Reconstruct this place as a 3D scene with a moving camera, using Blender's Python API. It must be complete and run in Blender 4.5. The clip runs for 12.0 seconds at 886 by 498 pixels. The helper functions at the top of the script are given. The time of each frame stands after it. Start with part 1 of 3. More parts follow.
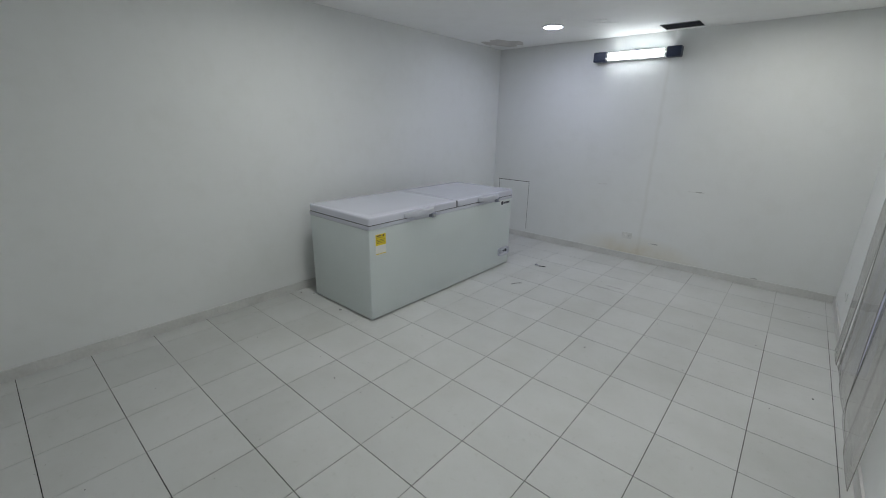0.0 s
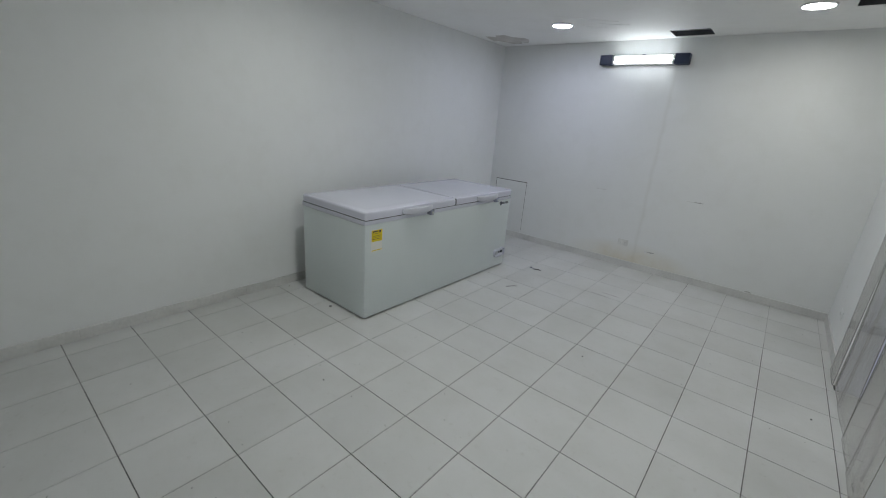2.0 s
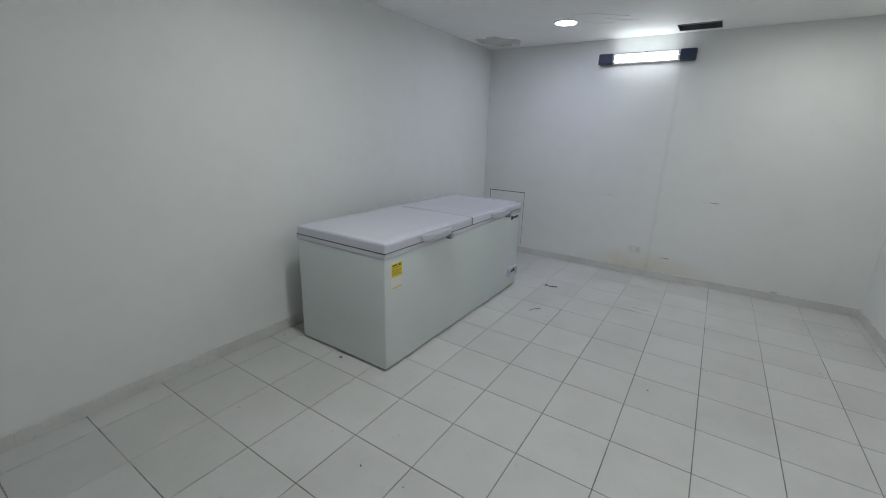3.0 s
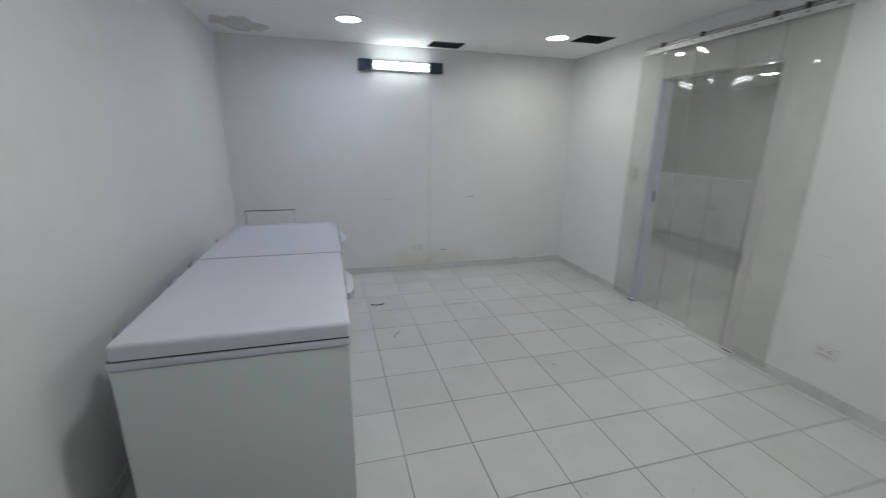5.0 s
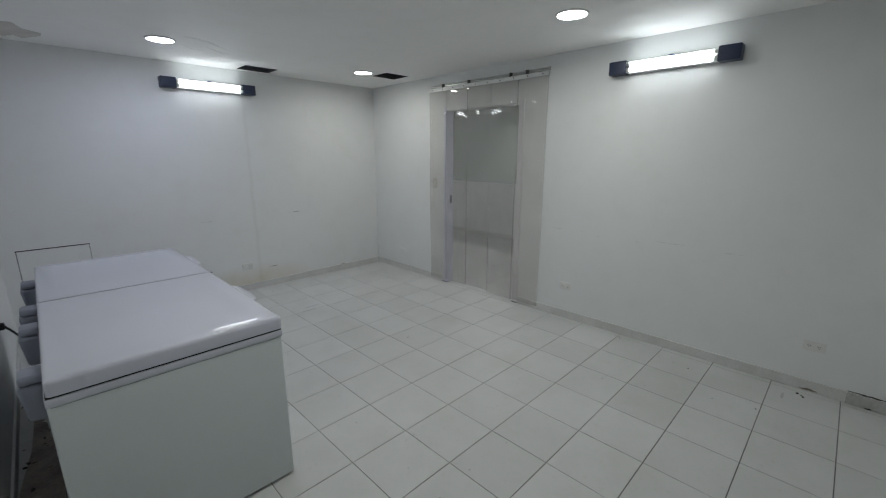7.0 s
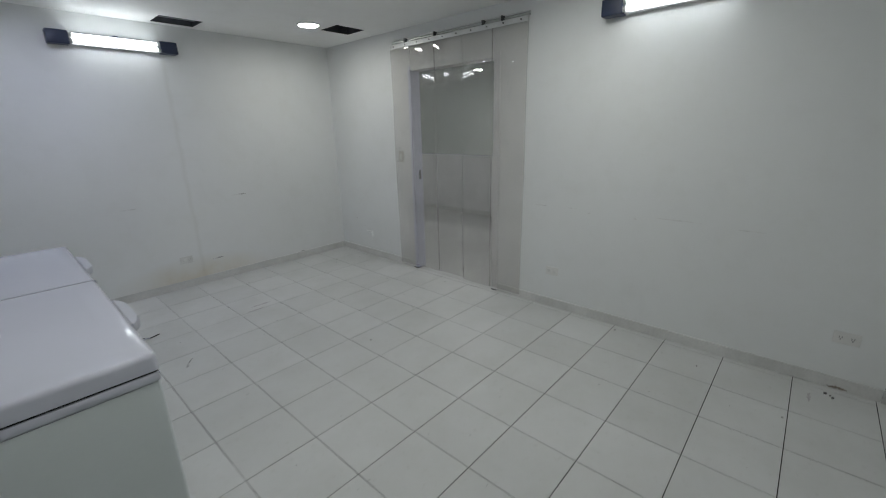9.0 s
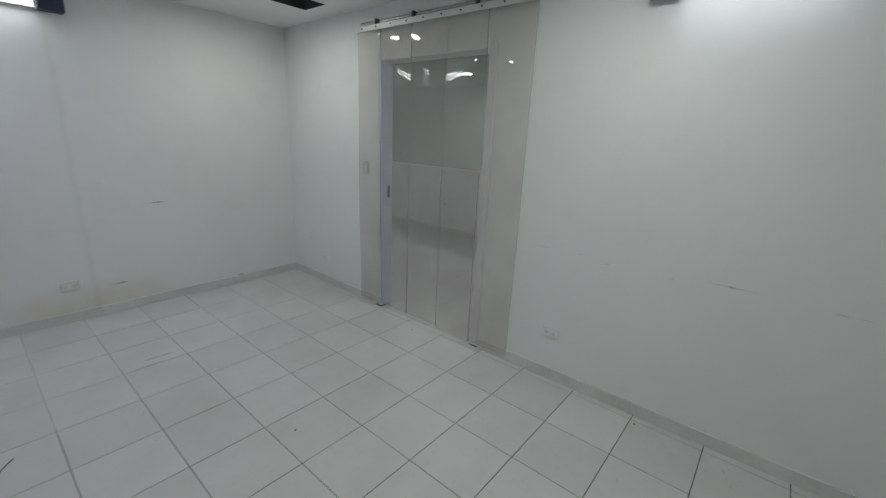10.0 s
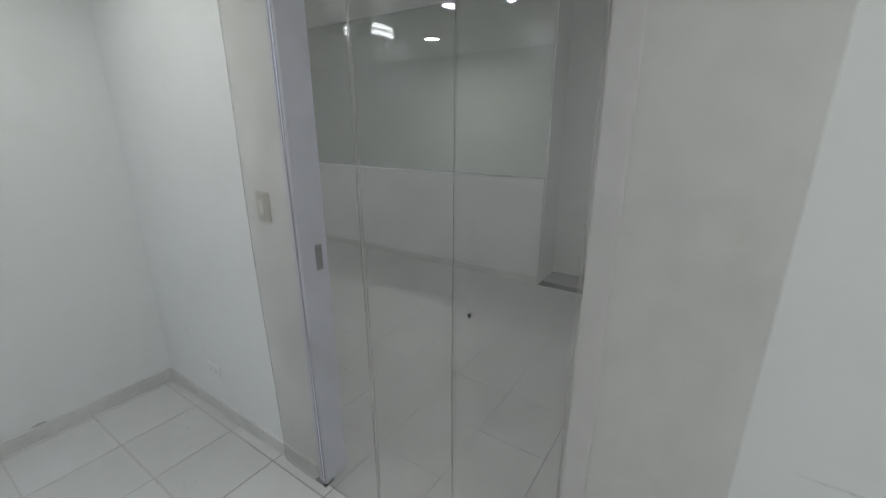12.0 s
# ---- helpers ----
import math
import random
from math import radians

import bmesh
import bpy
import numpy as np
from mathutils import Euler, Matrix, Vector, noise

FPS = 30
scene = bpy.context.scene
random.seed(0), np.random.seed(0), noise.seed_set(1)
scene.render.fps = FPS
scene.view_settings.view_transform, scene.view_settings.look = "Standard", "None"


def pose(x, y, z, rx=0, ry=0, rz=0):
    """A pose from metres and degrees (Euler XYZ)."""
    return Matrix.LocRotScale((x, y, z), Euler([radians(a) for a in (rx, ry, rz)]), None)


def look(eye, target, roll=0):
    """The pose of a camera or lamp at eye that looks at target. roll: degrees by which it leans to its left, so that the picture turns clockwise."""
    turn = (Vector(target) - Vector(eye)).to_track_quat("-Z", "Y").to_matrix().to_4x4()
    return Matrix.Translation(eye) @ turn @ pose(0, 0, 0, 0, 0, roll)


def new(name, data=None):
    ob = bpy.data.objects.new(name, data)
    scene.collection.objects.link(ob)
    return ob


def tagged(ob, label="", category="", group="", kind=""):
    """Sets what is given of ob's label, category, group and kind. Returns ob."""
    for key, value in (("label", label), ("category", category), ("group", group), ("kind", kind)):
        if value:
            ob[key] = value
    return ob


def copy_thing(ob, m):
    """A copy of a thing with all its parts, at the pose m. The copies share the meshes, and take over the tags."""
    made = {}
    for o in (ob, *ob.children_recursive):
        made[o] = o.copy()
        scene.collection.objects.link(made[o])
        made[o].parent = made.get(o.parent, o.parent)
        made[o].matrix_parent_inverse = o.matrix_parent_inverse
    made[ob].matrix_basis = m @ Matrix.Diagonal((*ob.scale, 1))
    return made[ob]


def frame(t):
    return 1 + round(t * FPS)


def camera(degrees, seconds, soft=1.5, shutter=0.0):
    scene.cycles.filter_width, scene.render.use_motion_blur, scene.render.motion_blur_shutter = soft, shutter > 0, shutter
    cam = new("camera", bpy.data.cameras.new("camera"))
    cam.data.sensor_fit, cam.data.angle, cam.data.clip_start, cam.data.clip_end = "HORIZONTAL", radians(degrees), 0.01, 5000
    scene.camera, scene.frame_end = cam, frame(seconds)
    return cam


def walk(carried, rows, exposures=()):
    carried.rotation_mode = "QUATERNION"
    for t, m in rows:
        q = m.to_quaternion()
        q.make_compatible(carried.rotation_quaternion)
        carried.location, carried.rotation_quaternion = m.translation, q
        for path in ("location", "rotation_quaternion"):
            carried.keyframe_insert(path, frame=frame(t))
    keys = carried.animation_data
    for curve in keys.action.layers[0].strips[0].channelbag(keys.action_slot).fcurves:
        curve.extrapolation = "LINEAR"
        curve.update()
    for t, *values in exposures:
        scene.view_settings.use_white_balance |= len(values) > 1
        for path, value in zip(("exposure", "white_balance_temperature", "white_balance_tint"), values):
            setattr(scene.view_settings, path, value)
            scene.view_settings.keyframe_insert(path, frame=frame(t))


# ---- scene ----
cam = camera(95.0, 12.0, soft=1.0, shutter=0.28)
PATH = [
    (0, (3.256, -5.034, 1.545), (2.01, -3.588, 0.945), 1.1),
    (0.5, (3.306, -5.038, 1.551), (2.035, -3.604, 0.979), 1.9),
    (1, (3.325, -5.047, 1.559), (1.99, -3.67, 0.994), 2),
    (1.5, (3.311, -5.036, 1.562), (2.016, -3.63, 0.973), 3.1),
    (2, (3.111, -5.005, 1.535), (1.922, -3.521, 0.918), 4.5),
    (2.5, (2.773, -4.976, 1.532), (1.691, -3.391, 0.972), 1.7),
    (2.7, (2.657, -4.947, 1.51), (1.562, -3.368, 0.956), 1),
    (4.3, (1.345, -4.742, 1.477), (1.038, -2.838, 0.947), 2.3),
    (4.5, (1.188, -4.727, 1.486), (1.016, -2.806, 0.958), -0.4),
    (5, (0.884, -4.649, 1.532), (1.404, -2.79, 1.011), 0.9),
    (5.5, (0.606, -4.726, 1.548), (1.737, -3.196, 0.929), -0.6),
    (6, (0.386, -4.875, 1.544), (1.646, -3.432, 0.97), 0.7),
    (6.5, (0.245, -4.949, 1.575), (1.562, -3.508, 1.141), 0.3),
    (7, (0.214, -4.957, 1.582), (1.592, -3.58, 1.127), -0),
    (7.2, (0.216, -4.967, 1.584), (1.638, -3.63, 1.145), 0.5),
    (8.8, (0.534, -4.706, 1.508), (1.906, -3.384, 0.9), -1.7),
    (9, (0.7, -4.645, 1.521), (2.116, -3.354, 0.949), -1.3),
    (9.5, (1.043, -4.407, 1.544), (2.462, -3.138, 0.932), 2.5),
    (10, (1.425, -4.092, 1.533), (2.914, -2.871, 0.993), 2.6),
    (10.5, (1.787, -3.766, 1.519), (3.333, -2.634, 0.945), 0.5),
    (11, (2.143, -3.367, 1.504), (3.624, -2.141, 0.954), 1.3),
    (11.5, (2.482, -3.034, 1.535), (4.006, -1.884, 0.939), 0.1),
    (12, (2.851, -2.712, 1.535), (4.44, -1.65, 0.945), -0.2),
]
EXPOSURES = [(0, 0.40), (2.5, 0.37), (5.0, 0.39), (5.5, 0.41), (6.0, 0.23), (6.5, 0.19), (7.2, 0.18), (9.5, 0.18), (10.5, 0.17), (11.0, 0.22), (12, 0.48)]
walk(cam, [(t, look(eye, target, roll)) for t, eye, target, roll in PATH], EXPOSURES)

# ---- light ----
world = bpy.data.worlds.new("world")
scene.world = world
world.use_nodes = True
world.node_tree.nodes["Background"].inputs[0].default_value = (0.05, 0.055, 0.06, 1)
world.node_tree.nodes["Background"].inputs[1].default_value = 0.2
scene.view_settings.exposure = 0.0
TUBE_GLOW = 8.0        # fluorescent tubes on the walls
DISC_GLOW = 84.0        # round ceiling downlights, the south-west one added unseen
COOL_GLOW = 58.0        # the bluish downlight over the freezer
NEAR_GLOW = 66.0        # the one by the doorway
HALL_GLOW = 62.0        # unseen cooler downlights added to light the hall
BACK_GLOW = 240.0       # downlight in the room behind the glass

# ---- plan (metres) ----
X_W, X_E = -0.085, 3.75          # inner faces of the west and east walls
Y_N, Y_S = -0.05, -5.385         # inner faces of the north and south walls
CEIL = 2.465
THICK = 0.15
EAST = 0.105                    # thickness of the east wall
DOOR_N, DOOR_S, DOOR_H = -1.49, -2.50, 2.07
TILE, TX0, TY0 = 0.36, 0.090, -0.090     # tile lattice
HALL_E, HALL_N, HALL_S, HALL_H = 6.50, 6.0, -4.2, 2.65
BACK_E = 9.25


# ---- materials ----
def material(name):
    m = bpy.data.materials.new(name)
    m.use_nodes = True
    nt = m.node_tree
    return m, nt, nt.nodes["Principled BSDF"]


def add(nt, kind, **values):
    n = nt.nodes.new(kind)
    for k, v in values.items():
        n.inputs[k].default_value = v
    return n


def ramp(nt, source, stops):
    r = nt.nodes.new("ShaderNodeValToRGB")
    els = r.color_ramp.elements
    while len(els) < len(stops):
        els.new(0.5)
    for e, (p, c) in zip(els, stops):
        e.position = p
        e.color = (*c, 1)
    nt.links.new(source, r.inputs[0])
    return r.outputs[0]


def mixed(nt, fac, a, b, mode="MIX"):
    n = nt.nodes.new("ShaderNodeMix")
    n.data_type, n.blend_type = "RGBA", mode
    for sock, v in ((n.inputs[0], fac), (n.inputs[6], a), (n.inputs[7], b)):
        if isinstance(v, (int, float)):
            sock.default_value = v
        elif isinstance(v, tuple):
            sock.default_value = (*v, 1)
        else:
            nt.links.new(v, sock)
    return n.outputs[2]


def coords(nt):
    return nt.nodes.new("ShaderNodeTexCoord").outputs["Object"]


def world_place(nt):
    return nt.nodes.new("ShaderNodeNewGeometry").outputs["Position"]


def noise_of(nt, vec, scale, detail=4.0, rough=0.55):
    n = add(nt, "ShaderNodeTexNoise", Scale=scale, Detail=detail, Roughness=rough)
    nt.links.new(vec, n.inputs["Vector"])
    return n.outputs[0]


def bump(nt, bsdf, height, strength, distance=0.002):
    b = add(nt, "ShaderNodeBump", Strength=strength, Distance=distance)
    nt.links.new(height, b.inputs["Height"])
    nt.links.new(b.outputs[0], bsdf.inputs["Normal"])


def surface(name, colour, rough, vary=0.06, scale=3.0, grain=60.0, relief=0.15, metal=0.0, dist=0.002):
    """Plain surface with slow blotches, fine grain and relief."""
    m, nt, b = material(name)
    p = world_place(nt)
    slow, fine = noise_of(nt, p, scale), noise_of(nt, p, grain, 3)
    dark = tuple(c * (1 - vary) for c in colour)
    light = tuple(min(1, c * (1 + vary * 0.6)) for c in colour)
    base = ramp(nt, slow, [(0.3, dark), (0.7, light)])
    fleck = ramp(nt, fine, [(0.3, (1 - vary,) * 3), (0.6, (1, 1, 1))])
    nt.links.new(mixed(nt, 0.6, base, fleck, "MULTIPLY"), b.inputs["Base Color"])
    b.inputs["Roughness"].default_value = rough
    b.inputs["Metallic"].default_value = metal
    if relief:
        bump(nt, b, fine, relief, dist)
    return m


def wall_paint(name, colour=(0.79, 0.805, 0.80), stain=None, seam=None):
    """White emulsion with roller texture, faint grime patches; a damp stain and a filled joint where the wall has them."""
    m, nt, b = material(name)
    p = world_place(nt)
    slow, mid, fine = noise_of(nt, p, 0.9, 3), noise_of(nt, p, 5.0, 6, 0.65), noise_of(nt, p, 140.0, 2)
    col = ramp(nt, slow, [(0.3, tuple(c * 0.975 for c in colour)), (0.7, colour)])
    grime = ramp(nt, mid, [(0.34, (0.9, 0.895, 0.87)), (0.52, (1, 1, 1))])
    col = mixed(nt, 0.22, col, grime, "MULTIPLY")
    height = fine
    if stain:
        s = nt.nodes.new("ShaderNodeMapping")
        s.vector_type = "TEXTURE"
        s.inputs["Location"].default_value, s.inputs["Scale"].default_value = stain
        nt.links.new(p, s.inputs[0])
        g = nt.nodes.new("ShaderNodeTexGradient")
        g.gradient_type = "SPHERICAL"
        nt.links.new(s.outputs[0], g.inputs[0])
        mul = nt.nodes.new("ShaderNodeMath")
        mul.operation = "MULTIPLY"
        nt.links.new(g.outputs[1], mul.inputs[0])
        nt.links.new(mid, mul.inputs[1])
        amount = ramp(nt, mul.outputs[0], [(0.05, (0, 0, 0)), (0.45, (0.52, 0.52, 0.52))])
        col = mixed(nt, amount, col, (0.60, 0.53, 0.38))
    if seam is not None:
        sep = nt.nodes.new("ShaderNodeSeparateXYZ")
        nt.links.new(p, sep.inputs[0])
        off = nt.nodes.new("ShaderNodeMath")
        off.operation, off.inputs[1].default_value = "SUBTRACT", seam
        nt.links.new(sep.outputs[0], off.inputs[0])
        wob = nt.nodes.new("ShaderNodeMath")
        wob.operation, wob.inputs[1].default_value, wob.inputs[2].default_value = "MULTIPLY_ADD", 0.05, -0.025
        nt.links.new(mid, wob.inputs[0])
        both = nt.nodes.new("ShaderNodeMath")
        both.operation = "ADD"
        nt.links.new(off.outputs[0], both.inputs[0])
        nt.links.new(wob.outputs[0], both.inputs[1])
        ab = nt.nodes.new("ShaderNodeMath")
        ab.operation = "ABSOLUTE"
        nt.links.new(both.outputs[0], ab.inputs[0])
        line = ramp(nt, ab.outputs[0], [(0.0, (0.93, 0.925, 0.91)), (0.03, (1, 1, 1))])
        col = mixed(nt, 0.8, col, line, "MULTIPLY")
    nt.links.new(col, b.inputs["Base Color"])
    b.inputs["Roughness"].default_value = 0.62
    b.inputs["Specular IOR Level"].default_value = 0.3
    bump(nt, b, height, 0.12, 0.001)
    wavy = add(nt, "ShaderNodeBump", Strength=0.35, Distance=0.006)
    nt.links.new(noise_of(nt, p, 3.2, 4, 0.5), wavy.inputs["Height"])
    fine_bump = b.inputs["Normal"].links[0].from_node
    nt.links.new(wavy.outputs[0], fine_bump.inputs["Normal"])
    return m


def tile_glaze(name="tile_glaze", shade=1.0):
    """Off-white glazed floor tile, each a little different, with dusty smears."""
    m, nt, b = material(name)
    p = world_place(nt)
    info = nt.nodes.new("ShaderNodeObjectInfo").outputs["Random"]
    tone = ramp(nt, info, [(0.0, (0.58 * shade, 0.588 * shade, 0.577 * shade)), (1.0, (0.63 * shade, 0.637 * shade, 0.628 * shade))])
    smear = noise_of(nt, p, 2.2, 6, 0.65)
    spots = noise_of(nt, p, 26, 5, 0.7)
    col = mixed(nt, 0.6, tone, ramp(nt, smear, [(0.32, (0.88, 0.88, 0.86)), (0.6, (1, 1, 1))]), "MULTIPLY")
    col = mixed(nt, 0.5, col, ramp(nt, spots, [(0.28, (0.82, 0.81, 0.78)), (0.42, (1, 1, 1))]), "MULTIPLY")
    nt.links.new(col, b.inputs["Base Color"])
    nt.links.new(ramp(nt, smear, [(0.3, (0.58,) * 3), (0.7, (0.42,) * 3)]), b.inputs["Roughness"])
    b.inputs["Specular IOR Level"].default_value = 0.35
    bump(nt, b, spots, 0.05, 0.001)
    return m


def grout_cement():
    """Joints: black with dirt in places, whitened by dust elsewhere."""
    m, nt, b = material("grout_cement")
    p = world_place(nt)
    sep = nt.nodes.new("ShaderNodeSeparateXYZ")
    nt.links.new(p, sep.inputs[0])
    dust = nt.nodes.new("ShaderNodeMapRange")
    for key, v in (("From Min", -2.4), ("From Max", -0.8), ("To Min", -0.035), ("To Max", 0.21)):
        dust.inputs[key].default_value = v
    nt.links.new(sep.outputs[1], dust.inputs[0])
    both = nt.nodes.new("ShaderNodeMath")
    nt.links.new(noise_of(nt, p, 0.9, 5, 0.7), both.inputs[0])
    nt.links.new(dust.outputs[0], both.inputs[1])
    edge = nt.nodes.new("ShaderNodeMapRange")
    for key, v in (("From Min", 0.5), ("From Max", 1.7), ("To Min", 0.13), ("To Max", 0.0)):
        edge.inputs[key].default_value = v
    nt.links.new(sep.outputs[0], edge.inputs[0])
    total = nt.nodes.new("ShaderNodeMath")
    nt.links.new(both.outputs[0], total.inputs[0])
    nt.links.new(edge.outputs[0], total.inputs[1])
    dashes = nt.nodes.new("ShaderNodeMath")
    dashes.operation, dashes.inputs[1].default_value, dashes.inputs[2].default_value = "MULTIPLY_ADD", 0.26, -0.13
    nt.links.new(noise_of(nt, p, 7.0, 3, 0.6), dashes.inputs[0])
    broken = nt.nodes.new("ShaderNodeMath")
    nt.links.new(total.outputs[0], broken.inputs[0])
    nt.links.new(dashes.outputs[0], broken.inputs[1])
    patch = broken.outputs[0]
    nt.links.new(ramp(nt, patch, [(0.52, (0.014, 0.014, 0.014)), (0.62, (0.07, 0.07, 0.067)), (0.72, (0.42, 0.42, 0.41))]), b.inputs["Base Color"])
    b.inputs["Roughness"].default_value = 0.9
    b.inputs["Specular IOR Level"].default_value = 0.1
    return m


def glow(name, colour, strength):
    m, nt, b = material(name)
    b.inputs["Base Color"].default_value = (0.8, 0.8, 0.8, 1)
    b.inputs["Emission Color"].default_value = (*colour, 1)
    b.inputs["Emission Strength"].default_value = strength
    return m


def clear_sheet(name, tint, haze, gloss_rough=0.01, milk=(0.62, 0.61, 0.57), cloudy=0.4):
    """Clear sheet: see-through with a tint, Fresnel gloss, and a little milky scatter."""
    m, nt, b = material(name)
    nt.nodes.remove(b)
    out = nt.nodes["Material Output"]
    clear = nt.nodes.new("ShaderNodeBsdfTransparent")
    clear.inputs[0].default_value = (*tint, 1)
    gloss = nt.nodes.new("ShaderNodeBsdfGlossy")
    gloss.inputs["Roughness"].default_value = gloss_rough
    cloud = nt.nodes.new("ShaderNodeBsdfDiffuse")
    cloud.inputs[0].default_value = (*milk, 1)
    m1, m2 = nt.nodes.new("ShaderNodeMixShader"), nt.nodes.new("ShaderNodeMixShader")
    p = world_place(nt)
    nt.links.new(ramp(nt, noise_of(nt, p, 2.5, 5, 0.7), [(0.3, (haze * (1 - cloudy),) * 3), (0.7, (haze * (1 + cloudy),) * 3)]), m1.inputs[0])
    nt.links.new(clear.outputs[0], m1.inputs[1])
    nt.links.new(cloud.outputs[0], m1.inputs[2])
    facing = nt.nodes.new("ShaderNodeLayerWeight")
    facing.inputs[0].default_value = 0.5
    power = nt.nodes.new("ShaderNodeMath")
    power.operation, power.inputs[1].default_value = "POWER", 5.0
    nt.links.new(facing.outputs["Facing"], power.inputs[0])
    schlick = nt.nodes.new("ShaderNodeMath")
    schlick.operation, schlick.inputs[1].default_value, schlick.inputs[2].default_value = "MULTIPLY_ADD", 0.95, 0.045
    nt.links.new(power.outputs[0], schlick.inputs[0])
    nt.links.new(schlick.outputs[0], m2.inputs[0])
    nt.links.new(m1.outputs[0], m2.inputs[1])
    nt.links.new(gloss.outputs[0], m2.inputs[2])
    nt.links.new(m2.outputs[0], out.inputs[0])
    return m


PAINT = wall_paint("wall_paint")
PAINT_N = wall_paint("wall_paint_north", stain=((1.95, Y_N, 0.08), (0.85, 0.5, 0.26)), seam=2.0)
CEILING_PAINT = wall_paint("ceiling_paint", (0.90, 0.905, 0.895))
PATCH = surface("ceiling_filler", (0.66, 0.635, 0.605), 0.8, 0.12, 6, 60, 0.3)
GLAZE = tile_glaze()
# same tile glaze, 16 % darker beyond the doorway
HALL_GLAZE = tile_glaze("darker_hall_glaze", 0.84)
GROUT = grout_cement()
GREYED_SKIRT = surface("greyed_skirting", (0.55, 0.55, 0.535), 0.7, 0.25, 6, 50, 0.2)
SKIRT = surface("skirting_tile", (0.655, 0.655, 0.64), 0.5, 0.12, 4, 50, 0.1)
FRAME_WHITE = surface("frame_enamel", (0.74, 0.74, 0.75), 0.4, 0.05, 4, 60, 0.05)
# north jamb enamel, the hall's bluish light put into its colour
BLUISH_LIT = surface("bluish_lit_enamel", (0.67, 0.69, 0.83), 0.4, 0.05, 4, 60, 0.05)
ENAMEL = surface("freezer_enamel", (0.65, 0.703, 0.705), 0.32, 0.025, 2, 90, 0.03)
LID_PLASTIC = surface("lid_plastic", (0.635, 0.65, 0.735), 0.06, 0.02, 2, 200, 0.0)
GREY_PLASTIC = surface("grey_plastic", (0.42, 0.44, 0.49), 0.4, 0.06, 5, 90, 0.05)
HINGE_GREY = surface("hinge_plastic", (0.27, 0.29, 0.36), 0.4, 0.06, 5, 90, 0.05)
HANDLE = surface("handle_plastic", (0.54, 0.555, 0.615), 0.3, 0.04, 5, 90, 0.03)
DIVIDER = surface("divider_plastic", (0.20, 0.205, 0.235), 0.5, 0.06, 5, 90, 0.03)
ALUMINIUM = surface("dull_aluminium", (0.70, 0.71, 0.70), 0.5, 0.1, 9, 120, 0.05, 0.45)
RUBBER = surface("black_rubber", (0.02, 0.02, 0.022), 0.7, 0.2, 8, 80, 0.1)
DARK_PLASTIC = surface("dark_blue_plastic", (0.022, 0.034, 0.075), 0.42, 0.15, 8, 80, 0.05)
STEEL = surface("brushed_steel", (0.60, 0.61, 0.60), 0.32, 0.15, 9, 120, 0.08, 1.0)
DARK_STEEL = surface("dark_steel", (0.12, 0.12, 0.12), 0.45, 0.2, 9, 120, 0.1, 0.8)
DUCT = surface("duct_sheet", (0.10, 0.105, 0.115), 0.5, 0.25, 6, 50, 0.1, 0.4)
YELLOW = surface("yellow_paper", (0.80, 0.62, 0.02), 0.6, 0.05, 10, 90, 0.02)
PAPER = surface("white_paper", (0.78, 0.78, 0.74), 0.6, 0.04, 10, 90, 0.02)
INK = surface("dark_print", (0.03, 0.035, 0.05), 0.6, 0.1, 20, 90, 0.02)
IVORY = surface("ivory_plastic", (0.755, 0.755, 0.735), 0.4, 0.05, 8, 90, 0.03)
OLD_IVORY = surface("dirty_ivory", (0.73, 0.735, 0.71), 0.6, 0.12, 25, 90, 0.05)
SCUFF = surface("scuff_grime", (0.56, 0.56, 0.55), 0.8, 0.3, 20, 120, 0.1)
FAINT = surface("faint_grime", (0.745, 0.75, 0.74), 0.8, 0.15, 20, 120, 0.1)
SMUDGE = surface("floor_smear", (0.50, 0.48, 0.49), 0.7, 0.2, 20, 120, 0.05)
DIRT = surface("floor_dirt", (0.27, 0.225, 0.19), 0.95, 0.5, 9, 60, 0.4)
GAP_GREY = surface("dusty_gap", (0.22, 0.22, 0.21), 0.85, 0.4, 20, 120, 0.1)
GRIME = surface("floor_grime", (0.40, 0.35, 0.315), 0.95, 0.35, 7, 60, 0.3)
DEBRIS = surface("dark_debris", (0.05, 0.05, 0.05), 0.8, 0.4, 40, 200, 0.3)
WOOD = surface("brown_wood", (0.10, 0.05, 0.035), 0.5, 0.3, 9, 60, 0.2)
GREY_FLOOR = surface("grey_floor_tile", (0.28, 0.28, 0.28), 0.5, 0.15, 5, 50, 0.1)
FAR_PAINT = wall_paint("far_room_paint", (0.79, 0.80, 0.79))
TUBE = glow("tube_glow", (0.90, 0.97, 1.0), TUBE_GLOW)
DISC = glow("disc_glow", (0.985, 1.0, 0.965), DISC_GLOW)
COOL_DISC = glow("cool_disc_glow", (0.84, 0.885, 1.15), COOL_GLOW)
NEAR_DISC = glow("near_disc_glow", (1.0, 1.0, 0.95), NEAR_GLOW)
HALL_FILL = glow("hall_fill_glow", (0.95, 0.97, 1.0), HALL_GLOW)
BACK_DISC = glow("back_disc_glow", (0.98, 1.0, 0.97), BACK_GLOW)
PVC = clear_sheet("clear_pvc", (0.970, 0.964, 0.955), 0.15, milk=(0.54, 0.53, 0.515))
PVC_EDGE = clear_sheet("pvc_cut_edge", (0.45, 0.46, 0.44), 0.3)
GLASS = clear_sheet("grey_glass", (0.93, 0.96, 0.945), 0.34, 0.25, milk=(0.55, 0.585, 0.56), cloudy=0.04)


